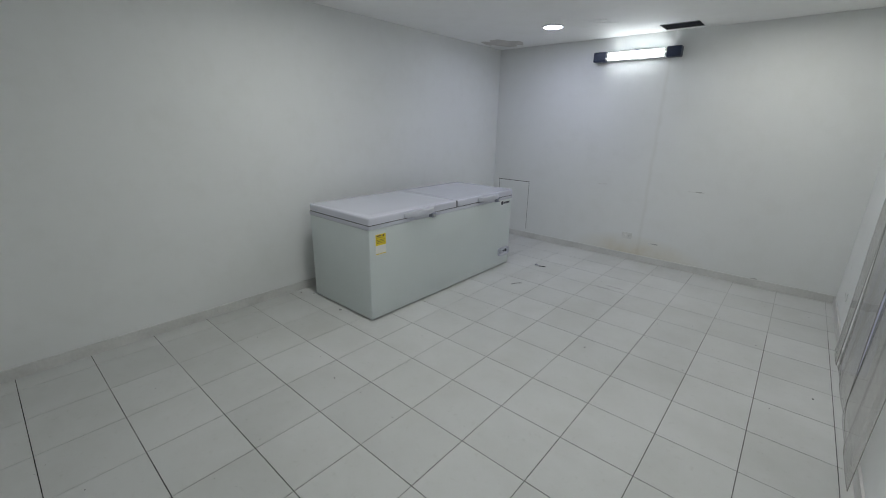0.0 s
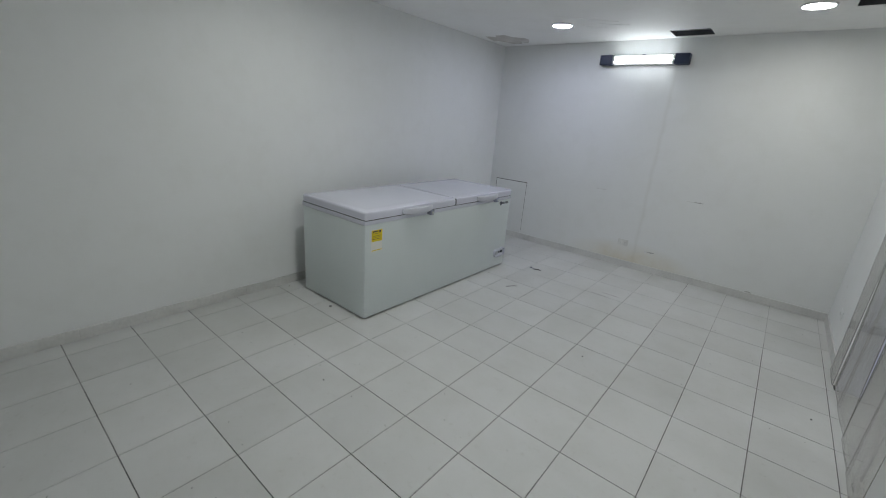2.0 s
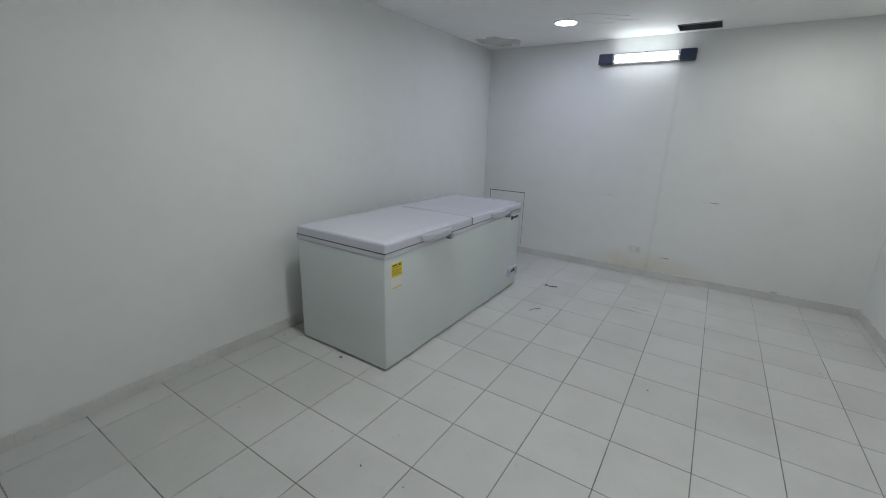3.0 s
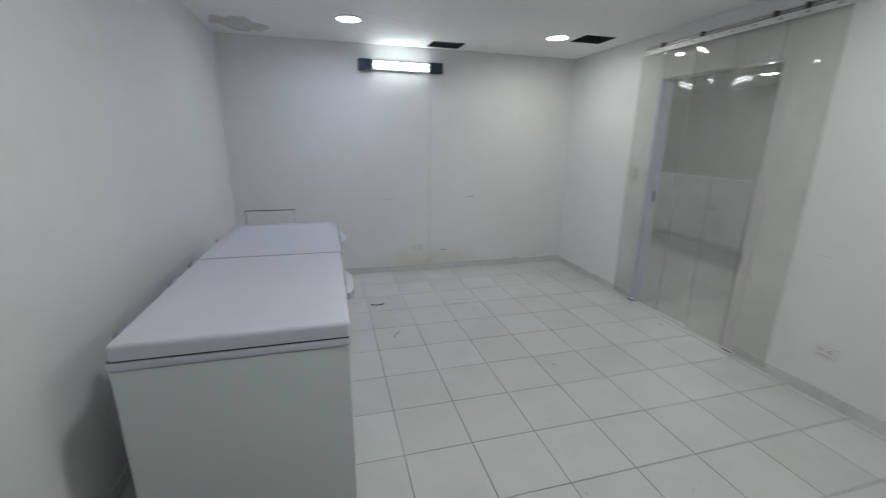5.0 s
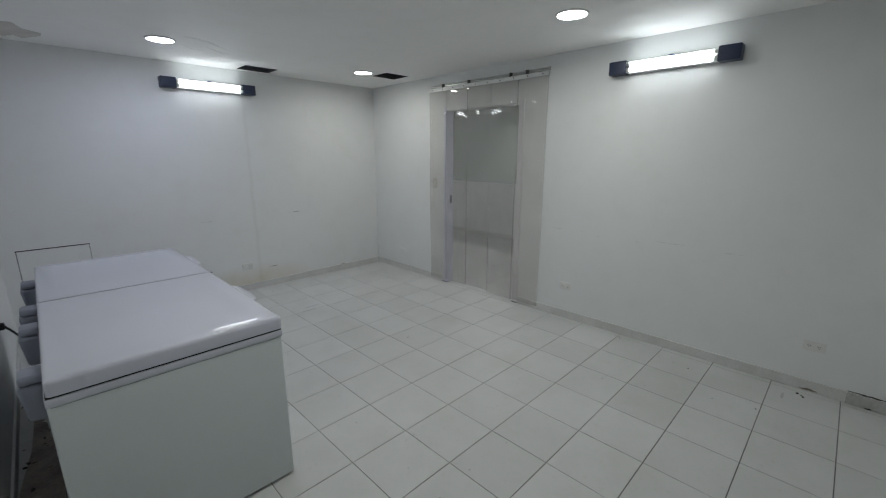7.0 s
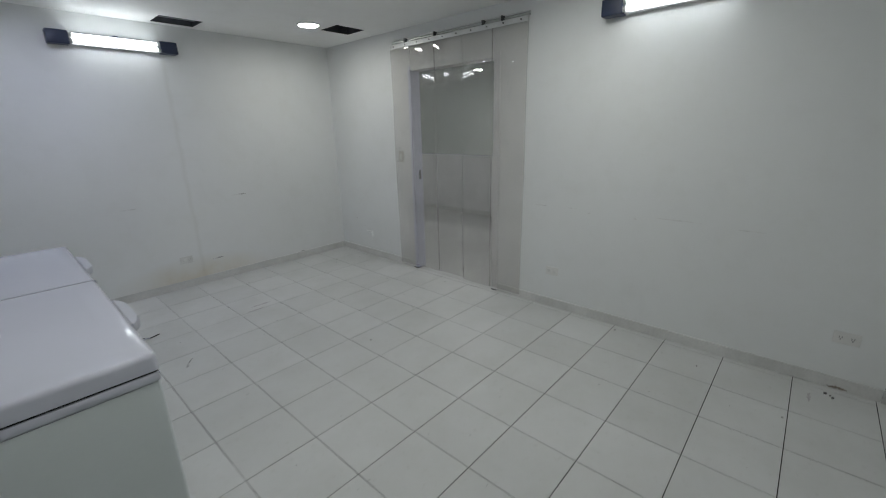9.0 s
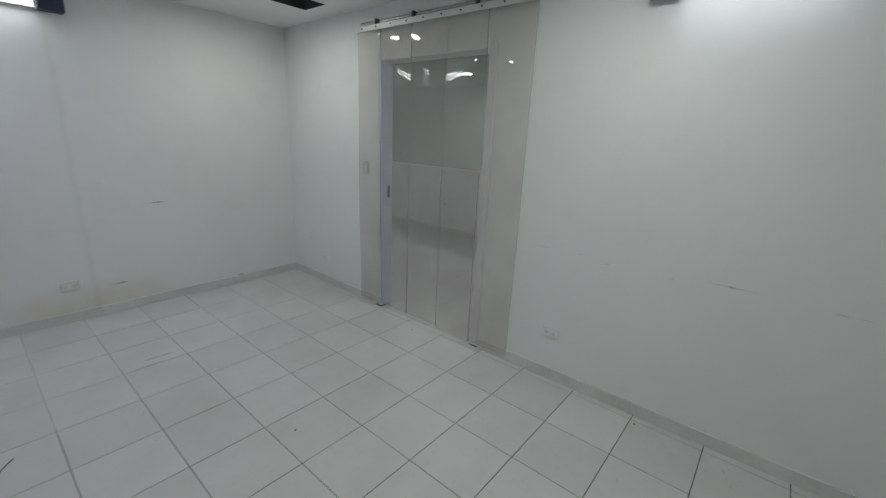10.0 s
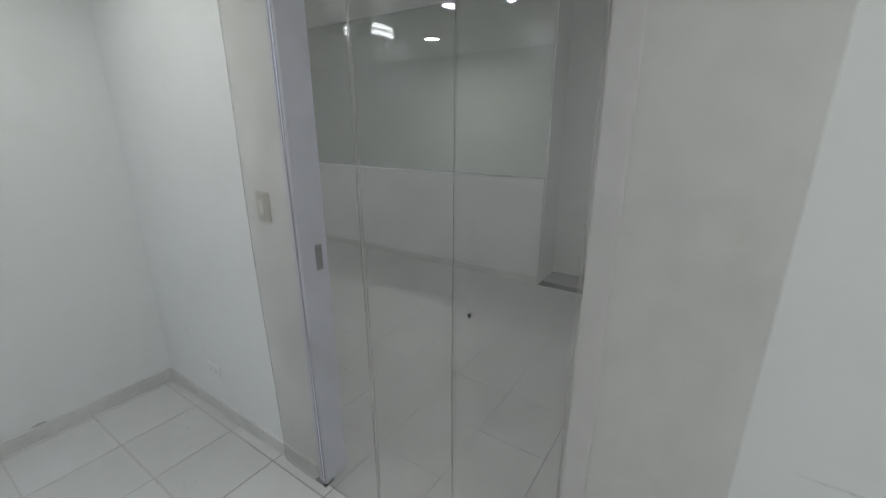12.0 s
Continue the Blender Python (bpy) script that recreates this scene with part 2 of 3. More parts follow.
# ---- mesh helpers ----
def box_bm(x0, x1, y0, y1, z0, z1, bevel=0.0, seg=2, bm=None):
    own = bm is None
    bm = bm or bmesh.new()
    made = bmesh.ops.create_cube(bm, size=1.0)
    bmesh.ops.transform(bm, verts=made["verts"], matrix=Matrix.LocRotScale(((x0 + x1) / 2, (y0 + y1) / 2, (z0 + z1) / 2), None, (x1 - x0, y1 - y0, z1 - z0)))
    if bevel:
        edges = list({e for v in made["verts"] for e in v.link_edges})
        bmesh.ops.bevel(bm, geom=edges, offset=bevel, segments=seg, affect="EDGES", profile=0.5)
    return bm


def rod_bm(p0, p1, r, seg=16, r2=None, bm=None):
    bm = bm or bmesh.new()
    a, b = Vector(p0), Vector(p1)
    m = Matrix.Translation((a + b) / 2) @ (b - a).to_track_quat("Z", "Y").to_matrix().to_4x4()
    bmesh.ops.create_cone(bm, cap_ends=True, segments=seg, radius1=r, radius2=r if r2 is None else r2, depth=(b - a).length, matrix=m)
    return bm


def tube_bm(points, r, seg=8, bm=None):
    """A round cord through a few points, smoothed."""
    pts = [Vector(p) for p in points]
    for _ in range(3):
        fine = [pts[0]]
        for a, b in zip(pts, pts[1:]):
            fine += [a.lerp(b, 0.25), a.lerp(b, 0.75)]
        pts = fine + [pts[-1]]
    bm = bm or bmesh.new()
    rings = []
    for i, p in enumerate(pts):
        d = (pts[min(i + 1, len(pts) - 1)] - pts[max(i - 1, 0)]).normalized()
        side = d.cross(Vector((0.3, 0.2, 1))).normalized()
        up = side.cross(d)
        rings.append([bm.verts.new(p + r * (math.cos(k * math.tau / seg) * side + math.sin(k * math.tau / seg) * up)) for k in range(seg)])
    for a, b in zip(rings, rings[1:]):
        for k in range(seg):
            bm.faces.new((a[k], a[(k + 1) % seg], b[(k + 1) % seg], b[k]))
    bm.faces.new(rings[0][::-1])
    bm.faces.new(rings[-1])
    return bm


def part(name, bm, mat, parent=None, label="", smooth=False):
    bmesh.ops.recalc_face_normals(bm, faces=bm.faces)
    me = bpy.data.meshes.new(name)
    bm.to_mesh(me)
    bm.free()
    me.materials.append(mat)
    if smooth:
        for f in me.polygons:
            f.use_smooth = True
        me.set_sharp_from_angle(angle=radians(40))
    ob = new(name, me)
    if parent is not None:
        ob.parent = parent
    if label:
        ob["label"] = label
    return ob


def empty(name, label, category, group="", kind="", at=(0, 0, 0)):
    ob = new(name)
    ob.location = at
    return tagged(ob, label, category, group, kind)


def shift(ob, x, y, z):
    ob.location = (x, y, z)
    return ob


def blot_bm(axis, at, u0, u1, v, half, wob=0.35, n=14, lift=0.0004, seed=1):
    """An uneven thin mark on a wall or floor, from u0 to u1 along it, with ragged edges and a little thickness."""
    rnd = random.Random(seed)
    top, bot = [], []
    for i in range(n + 1):
        k = i / n
        h = half * (0.25 + math.sin(math.pi * k)) * (1 + wob * rnd.uniform(-1, 1)) + 0.0004
        drift = half * rnd.uniform(-0.6, 0.6)
        u = u0 + (u1 - u0) * k
        top.append((u, v + drift + h))
        bot.append((u, v + drift - h))
    bm = bmesh.new()

    def place(u, w, d):
        return {"x": (at - d, u, w), "X": (at + d, u, w), "y": (u, at - d, w), "z": (u, w, at + d)}[axis]
    front = [[bm.verts.new(place(u, w, lift)) for u, w in row] for row in (top, bot)]
    back = [[bm.verts.new(place(u, w, 0)) for u, w in row] for row in (top, bot)]
    for i in range(n):
        bm.faces.new((front[0][i], front[0][i + 1], front[1][i + 1], front[1][i]))
        bm.faces.new((front[0][i], back[0][i], back[0][i + 1], front[0][i + 1]))
        bm.faces.new((front[1][i], front[1][i + 1], back[1][i + 1], back[1][i]))
    return bm


# ---- walls, ceilings, floors ----
def structure(name, bm, mat, label, category="wall"):
    return tagged(part(name, bm, mat), label, category, kind="structure")


wall_west = structure("wall_west", box_bm(X_W - THICK, X_W, Y_S - THICK, Y_N + THICK, -0.05, HALL_H), PAINT, "white painted plaster wall beside the chest freezer")
wall_north = structure("wall_north", box_bm(X_W, X_E, Y_N, Y_N + THICK, -0.05, HALL_H), PAINT_N, "white painted wall with damp stain and scuffs")
wall_south = structure("wall_south", box_bm(X_W, X_E, Y_S - THICK, Y_S, -0.05, HALL_H), PAINT, "white painted plaster wall closing the room")
bm = box_bm(X_E, X_E + EAST, Y_S - THICK, DOOR_S - 0.059, -0.05, HALL_H)
box_bm(X_E, X_E + EAST, DOOR_N + 0.044, Y_N + THICK, -0.05, HALL_H, bm=bm)
box_bm(X_E, X_E + EAST, DOOR_S - 0.059, DOOR_N + 0.044, DOOR_H + 0.044, HALL_H, bm=bm)
wall_east = structure("wall_east", bm, PAINT, "white painted wall with a doorway and scuff line")

VENTS = [(1.94, 2.28, -0.395, -0.125), (3.20, 3.525, -1.085, -0.80)]


def ceiling_with_holes():
    """Ceiling slab as a grid of blocks, leaving out the two air openings."""
    xs = sorted({X_W, X_E, *[v for h in VENTS for v in h[:2]]})
    ys = sorted({Y_S, Y_N, *[v for h in VENTS for v in h[2:]]})
    bm = bmesh.new()
    grid = {}

    def vert(x, y, z):
        return grid.setdefault((x, y, z), bm.verts.new((x, y, z)) if (x, y, z) not in grid else grid[(x, y, z)])
    z0, z1 = CEIL, CEIL + 0.06
    solid = {}
    for i in range(len(xs) - 1):
        for j in range(len(ys) - 1):
            cx, cy = (xs[i] + xs[i + 1]) / 2, (ys[j] + ys[j + 1]) / 2
            solid[i, j] = not any(h[0] < cx < h[1] and h[2] < cy < h[3] for h in VENTS)
    for (i, j), s in solid.items():
        if not s:
            continue
        a, b, c, d = (xs[i], ys[j]), (xs[i + 1], ys[j]), (xs[i + 1], ys[j + 1]), (xs[i], ys[j + 1])
        bm.faces.new([vert(*p, z0) for p in (d, c, b, a)])
        bm.faces.new([vert(*p, z1) for p in (a, b, c, d)])
        for (ni, nj), (p, q) in zip(((i, j - 1), (i + 1, j), (i, j + 1), (i - 1, j)), ((a, b), (b, c), (c, d), (d, a))):
            if not solid.get((ni, nj), False):
                bm.faces.new([vert(*p, z0), vert(*q, z0), vert(*q, z1), vert(*p, z1)])
    return bm


ceiling = structure("ceiling", ceiling_with_holes(), CEILING_PAINT, "flat white painted ceiling with two air openings", "ceiling")
structure("roof_slab", box_bm(X_W - THICK, X_E + EAST, Y_S - THICK, Y_N + THICK, HALL_H + 0.12, HALL_H + 0.22), CEILING_PAINT, "concrete slab closing the void above the ceiling", "ceiling")

# ceiling filler patches
part("filler_patch", blot_bm("z", CEIL - 0.002, -0.02, 0.44, -0.47, 0.20, 0.05, 9, 0.0015, seed=12), PATCH, ceiling, "rough brownish filler patch")
for k, ridge in enumerate((((1.22, -1.14), (1.30, -1.12), (1.39, -1.10), (1.50, -1.00), (1.63, -0.89)), ((1.26, -0.86), (1.36, -0.75), (1.47, -0.72)), ((1.44, -0.90), (1.55, -0.80), (1.68, -0.74)))):
    part("filler_ridge", tube_bm([(x, y, CEIL + 0.0015) for x, y in ridge], 0.0045, 8), CEILING_PAINT, ceiling, "painted-over ridge of filler", True)


def skirting(name, runs, label):
    """Skirting tiles, set end to end along a wall, each a block with a worn top edge."""
    root = tagged(new(name), label, "skirting", kind="structure")
    shared = {}
    for axis, at, a, b, side in runs:
        n = max(1, round(abs(b - a) / TILE))
        step = (b - a) / n
        for i in range(n):
            key = (axis, round(step, 4), side)
            if key not in shared:
                L = abs(step) - 0.0002
                if axis == "x":
                    bm = box_bm(min(0, side * 0.012), max(0, side * 0.012), -L / 2, L / 2, 0, 0.075, 0.001, 1)
                else:
                    bm = box_bm(-L / 2, L / 2, min(0, side * 0.012), max(0, side * 0.012), 0, 0.075, 0.001, 1)
                ob = part("skirting_tile", bm, SKIRT, root)
                shared[key] = ob.data
            else:
                ob = new("skirting_tile", shared[key])
                ob.parent = root
            c = a + step * (i + 0.5)
            ob.location = (at, c, 0) if axis == "x" else (c, at, 0)
    return root


skirting("skirting_west", [("x", X_W, Y_S, Y_N, 1)], "grey tile skirting along the white wall")
skirting("skirting_north", [("y", Y_N, X_W + 0.012, X_E - 0.012, -1)], "grey tile skirting, stained below the socket")
skirting("skirting_south", [("y", Y_S, X_W + 0.012, X_E - 0.012, 1)], "grey tile skirting along the white wall")
skirting("skirting_east", [("x", X_E, -5.145, DOOR_S - 0.07, -1), ("x", X_E, DOOR_N + 0.06, Y_N, -1)], "grey tile skirting with a chipped end")

loose = tagged(new("skirting_east_end"), "loose greyed skirting tile with a dark open gap above", "skirting", kind="structure")
part("skirting_tile", box_bm(X_E - 0.020, X_E - 0.006, Y_S + 0.013, -5.148, 0.001, 0.078, 0.001, 1), GREYED_SKIRT, loose)
part("gap", blot_bm("x", X_E, Y_S + 0.02, -5.15, 0.0815, 0.0035, 0.5, seed=31), DEBRIS, loose, "black gap under crumbling plaster")
part("crumb", blot_bm("x", X_E - 0.0205, Y_S + 0.02, Y_S + 0.05, 0.012, 0.009, 0.5, seed=32), DEBRIS, loose)
part("crumb", blot_bm("x", X_E - 0.0205, -5.27, -5.24, 0.006, 0.004, 0.5, seed=33), DEBRIS, loose)

# hall beyond the doorway, and the room behind its glazed partition
structure("wall_hall_north", box_bm(X_E + EAST, BACK_E, HALL_N, HALL_N + THICK, -0.05, HALL_H), FAR_PAINT, "pale painted end wall of the hall")
structure("wall_hall_south", box_bm(X_E + EAST, BACK_E, HALL_S - THICK, HALL_S, -0.05, HALL_H), FAR_PAINT, "pale painted end wall of the hall")
structure("wall_hall_west", box_bm(X_E, X_E + EAST, Y_N + THICK, HALL_N + THICK, -0.05, HALL_H), FAR_PAINT, "pale painted side wall of the hall")
structure("wall_back_room", box_bm(BACK_E, BACK_E + THICK, HALL_S - THICK, HALL_N + THICK, -0.05, HALL_H), FAR_PAINT, "grey painted wall of the room behind the glass")
structure("ceiling_hall", box_bm(X_E + EAST, BACK_E + THICK, HALL_S - THICK, HALL_N + THICK, HALL_H, HALL_H + 0.1), CEILING_PAINT, "plain painted ceiling of the hall", "ceiling")
structure("wall_hall_far", box_bm(HALL_E, HALL_E + 0.12, HALL_S, -2.55, 0, HALL_H), FAR_PAINT, "pale painted wall beside the partition opening")
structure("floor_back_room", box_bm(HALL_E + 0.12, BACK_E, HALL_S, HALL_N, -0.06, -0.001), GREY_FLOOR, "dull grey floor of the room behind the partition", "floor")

partition = empty("partition", "white half-height partition wall with grey glass above", "partition", kind="structure")
part("half_wall", box_bm(HALL_E, HALL_E + 0.12, -1.40, HALL_N, 0, 1.035, 0.004, 1), PAINT, partition)
part("glass_pane", box_bm(HALL_E + 0.05, HALL_E + 0.058, -1.40, HALL_N, 1.035, HALL_H), GLASS, partition, "grey tinted fixed glass pane").visible_shadow = False
part("glass_edge_post", box_bm(HALL_E + 0.035, HALL_E + 0.075, -1.415, -1.40, 0, HALL_H, 0.003, 1), FRAME_WHITE, partition, "slim white end post")
part("glass_bead", box_bm(HALL_E + 0.03, HALL_E + 0.078, -1.40, HALL_N, 1.036, 1.046, 0.002, 1), GREY_PLASTIC, partition, "thin grey glazing bead")
skirting("skirting_hall", [("x", HALL_E, -1.40, HALL_N, -1)], "grey tile skirting under the partition")
structure("wall_recess", box_bm(6.95, 7.05, -2.55, -1.36, 0, HALL_H), FAR_PAINT, "pale wall at the back of the opening")
structure("wall_recess_side", box_bm(HALL_E + 0.12, 6.95, -1.40, -1.36, 0, HALL_H), FAR_PAINT, "pale side wall of the opening")
crate = empty("crate", "small brown wooden crate on the grey floor", "crate")
CX, CY = 6.70, -1.98
for k in range(3):
    z0, z1 = 0.006 + 0.10 * k, 0.092 + 0.10 * k
    part("slat", box_bm(CX, CX + 0.2, CY, CY + 0.014, z0, z1, 0.003, 1), WOOD, crate)
    part("slat", box_bm(CX, CX + 0.2, CY + 0.166, CY + 0.18, z0, z1, 0.003, 1), WOOD, crate)
    part("slat", box_bm(CX - 0.014, CX, CY, CY + 0.18, z0, z1, 0.003, 1), WOOD, crate)
part("bottom", box_bm(CX, CX + 0.2, CY + 0.014, CY + 0.166, -0.001, 0.012), WOOD, crate)

# ---- doorway frame ----
door_frame = tagged(new("door_1"), "white enamelled door frame with dark strike plate", "door frame", kind="structure")
part("jamb", box_bm(X_E - 0.010, X_E + EAST + 0.008, DOOR_N, DOOR_N + 0.045, 0.0, DOOR_H + 0.045, 0.004), BLUISH_LIT, door_frame, "white jamb with bluish hall light in its colour")
part("jamb", box_bm(X_E - 0.010, X_E + EAST + 0.008, DOOR_S - 0.060, DOOR_S, 0.0, DOOR_H + 0.045, 0.004), FRAME_WHITE, door_frame)
part("head", box_bm(X_E - 0.010, X_E + EAST + 0.008, DOOR_S, DOOR_N, DOOR_H, DOOR_H + 0.045, 0.004), PAINT, door_frame)
part("foot", box_bm(X_E - 0.022, X_E + 0.03, DOOR_N - 0.010, DOOR_N + 0.060, 0.0, 0.006, 0.001, 1), DEBRIS, door_frame, "blackened jamb foot")
part("foot", box_bm(X_E - 0.014, X_E + 0.02, DOOR_S - 0.062, DOOR_S + 0.004, 0.0, 0.009, 0.002, 1), DEBRIS, door_frame, "blackened jamb foot")
bm = box_bm(3.805, 3.835, DOOR_N - 0.003, DOOR_N + 0.001, 0.995, 1.095, 0.001, 1)
part("strike_plate", bm, DARK_STEEL, door_frame, "dark steel strike plate")

# ---- strip curtain ----
curtain = empty("strip_curtain", "clear PVC strip curtain hanging from a steel rail", "curtain", at=(0, 0, 0))
R_N, R_S = -1.245, -2.835
part("rail", box_bm(3.700, 3.712, R_S, R_N, 2.285, 2.325, 0.002, 1), ALUMINIUM, curtain, "bright steel clamp rail")
part("hanger_rail", box_bm(3.716, 3.749, R_S + 0.005, R_N - 0.005, 2.334, 2.345, 0.002, 1), STEEL, curtain, "grey upper hanging rail")
part("upper_rail", box_bm(3.722, 3.749, R_S + 0.005, R_N - 0.005, 2.353, 2.364, 0.003, 1), ALUMINIUM, curtain, "bright upper rail lip")
bolt_mesh = None
for k in range(10):
    y = R_N - 0.06 - k * (R_N - R_S - 0.12) / 9
    if bolt_mesh is None:
        ob = part("bolt", rod_bm((0, 0, 0), (-0.006, 0, 0), 0.006, 8), DARK_STEEL, curtain)
        bolt_mesh = ob.data
    else:
        ob = new("bolt", bolt_mesh)
        ob.parent = curtain
    ob.location = (3.700, y, 2.305)
for y in (-1.47, -1.86, -2.41, -2.60):
    part("bracket", box_bm(3.690, 3.735, y - 0.009, y + 0.009, 2.322, 2.360, 0.003, 1), DARK_STEEL, curtain, "small dark rail bracket")


def strip(y_a, y_b, x, seed, foot):
    """One hanging strip, a sheet 3 mm thick that bellies a little and curls at its edges."""
    rnd = random.Random(seed)
    nu, nv, th = 10, 30, 0.003
    ph, amp, tw = rnd.uniform(0, 6), rnd.uniform(0.002, 0.0055), rnd.choice((-1, 1)) * rnd.uniform(0.003, 0.008)
    bm = bmesh.new()
    grid = []
    for side in (0, th):
        rows = []
        for j in range(nv + 1):
            w = j / nv
            z = 2.32 - (2.32 - foot) * w
            rows.append([])
            for i in range(nu + 1):
                u = i / nu
                bow = amp * math.sin(math.pi * u) * math.exp(-((w - 0.10) / 0.10) ** 2) * 1.6
                wave = 0.005 * math.sin(ph + 5.5 * w) * w + tw * (u - 0.5) * math.sin(9 * w + ph) - 0.003 * (1 - (2 * u - 1) ** 2) * min(1, w * 6) + 0.0015 * math.sin(math.pi * 2 * u + ph) * math.exp(-((w - 0.16) / 0.12) ** 2)
                rows[-1].append(bm.verts.new((x - bow + wave + side, y_a + (y_b - y_a) * u, z)))
        grid.append(rows)
    for s, rows in enumerate(grid):
        for j in range(nv):
            for i in range(nu):
                q = (rows[j][i], rows[j][i + 1], rows[j + 1][i + 1], rows[j + 1][i])
                bm.faces.new(q if s else q[::-1])
    f, b = grid
    edge = []
    for j in range(nv):
        edge.append(bm.faces.new((f[j][0], f[j + 1][0], b[j + 1][0], b[j][0])))
        edge.append(bm.faces.new((f[j][nu], b[j][nu], b[j + 1][nu], f[j + 1][nu])))
    for i in range(nu):
        edge.append(bm.faces.new((f[nv][i], f[nv][i + 1], b[nv][i + 1], b[nv][i])))
    for e in edge:
        e.material_index = 1
    ob = part("strip", bm, PVC, curtain, smooth=True)
    ob.data.materials.append(PVC_EDGE)
    ob.visible_shadow = False
    return ob


edges = [-1.245, -1.51, -1.84, -2.17, -2.50, -2.835]
for k in range(5):
    strip(edges[k] + 0.002, edges[k + 1] - 0.002, 3.714 if k % 2 else 3.706, 11 + k, 0.035 + 0.012 * (k % 3))
part("speck", blot_bm("x", 3.704, -2.231, -2.219, 1.047, 0.005, seed=5), DEBRIS, curtain, "small dark mark on the sheet")

# ---- chest freezer ----
FX0, FX1, FY0, FY1 = 0.125, 0.925, -3.180, -1.185
freezer = empty("chest_freezer", "white two-lid chest freezer with grey lids, shut", "freezer", at=(0, 0, 0))
part("body", box_bm(FX0, FX1, FY0, FY1, 0.013, 0.758, 0.010, 3), ENAMEL, freezer, smooth=True)
# black recessed block, added to darken the shadow gap above the floor
part("gap_shade", box_bm(FX0 + 0.03, FX1 - 0.035, FY0 + 0.035, FY1 - 0.03, 0.002, 0.014), RUBBER, freezer, "black block added to deepen the shade under the body")
part("collar", box_bm(FX0 - 0.002, FX1 + 0.003, FY0 - 0.003, FY1 + 0.003, 0.755, 0.786, 0.004, 2), LID_PLASTIC, freezer, "grey plastic top collar", True)
part("gasket", box_bm(FX0 + 0.002, FX1 - 0.001, FY0 + 0.001, FY1 - 0.001, 0.785, 0.7935), RUBBER, freezer, "black rubber lid gasket")
SPLIT = -2.152


def lid(y0, y1, inner):
    """A lid with rounded shoulders, nearly square along the inner edge where the two meet."""
    bm = box_bm(FX0 + 0.004, FX1 + 0.006, y0, y1, 0.793, 0.853)

    def at_inner(e):
        return all(abs(v.co.y - inner) < 0.001 for v in e.verts)
    top = [e for e in bm.edges if all(v.co.z > 0.85 for v in e.verts) and not at_inner(e)]
    up = [e for e in bm.edges if abs(e.verts[0].co.z - e.verts[1].co.z) > 0.01 and not at_inner(e)]
    bmesh.ops.bevel(bm, geom=top + up, offset=0.018, segments=4, affect="EDGES", profile=0.55)
    top_face = max(bm.faces, key=lambda f: f.calc_center_median().z * 1000 + f.calc_area())
    bmesh.ops.inset_region(bm, faces=[top_face], thickness=0.10, depth=-0.0011)
    bmesh.ops.inset_region(bm, faces=[top_face], thickness=0.12, depth=-0.0005)
    return part("lid", bm, LID_PLASTIC, freezer, "pale grey glossy plastic lid", True)


def moulded_handle(yc, parent):
    """Curved pull lip under the lid's front edge."""
    bm = bmesh.new()
    n, half = 16, 0.175
    rows = []
    for i in range(n + 1):
        u = -1 + 2 * i / n
        out = 0.030 * (1 - u ** 4)
        y = yc + half * u
        drop = 0.030 * (1 - abs(u) ** 3)
        sec = [(FX1 + 0.010, 0.838), (FX1 + 0.016 + out, 0.834), (FX1 + 0.020 + out, 0.822), (FX1 + 0.018 + out, 0.806 - drop * 0.5), (FX1 + 0.010 + out * 0.8, 0.800 - drop * 0.5), (FX1 + 0.010, 0.815)]
        rows.append([bm.verts.new((x, y, z)) for x, z in sec])
    for a, b in zip(rows, rows[1:]):
        for k in range(6):
            bm.faces.new((a[k], a[(k + 1) % 6], b[(k + 1) % 6], b[k]))
    bm.faces.new(rows[0])
    bm.faces.new(rows[-1][::-1])
    return part("handle", bm, HANDLE, parent, "moulded blue-grey pull handle", True)


lids = [lid(FY0 - 0.003, SPLIT - 0.009, SPLIT - 0.009), lid(SPLIT + 0.009, FY1 + 0.003, SPLIT + 0.009)]
part("divider", box_bm(FX0 + 0.02, FX1 + 0.008, SPLIT - 0.0085, SPLIT + 0.0085, 0.794, 0.8505), DIVIDER, freezer, "grey strip between the lids")
moulded_handle(-2.655, lids[0])
moulded_handle(-1.655, lids[1])
for yc in (-2.505, -1.505):
    lock = part("lock", box_bm(FX1, FX1 + 0.046, yc - 0.024, yc + 0.024, 0.756, 0.800, 0.009, 3), HINGE_GREY, freezer, "grey plastic lock housing")
    part("keyhole", rod_bm((FX1 + 0.0462, yc, 0.776), (FX1 + 0.051, yc, 0.776), 0.011, 14), STEEL, lock, "round metal lock barrel")


def hinge_cover(yc):
    """Moulded cover on the back of the freezer: a tapering lower shell and a rounded cap that lifts with the lid."""
    bm = box_bm(-0.074, 0.006, -0.056, 0.056, 0.618, 0.768)
    for v in bm.verts:
        if v.co.z < 0.7:
            v.co.y *= 0.62
            v.co.x = min(v.co.x + 0.016, 0.006)
    bmesh.ops.bevel(bm, geom=list(bm.edges), offset=0.016, segments=3, affect="EDGES", profile=0.5)
    shell = part("hinge_cover", bm, HINGE_GREY, freezer, "tapering grey hinge cover", True)
    cap = part("hinge_cap", box_bm(-0.066, 0.006, -0.054, 0.054, 0.771, 0.806, 0.014, 4), HINGE_GREY, shell, "", True)
    shell.location = (FX0, yc, 0)
    return shell, cap


for yc in (-2.93, -2.36, -2.03, -1.42):
    hinge_cover(yc)
for x in (FX0 + 0.07, FX1 - 0.06):
    for y in (FY0 + 0.07, FY1 - 0.07):
        part("foot", rod_bm((x, y, 0), (x, y, 0.014), 0.025, 14, 0.03), RUBBER, freezer)
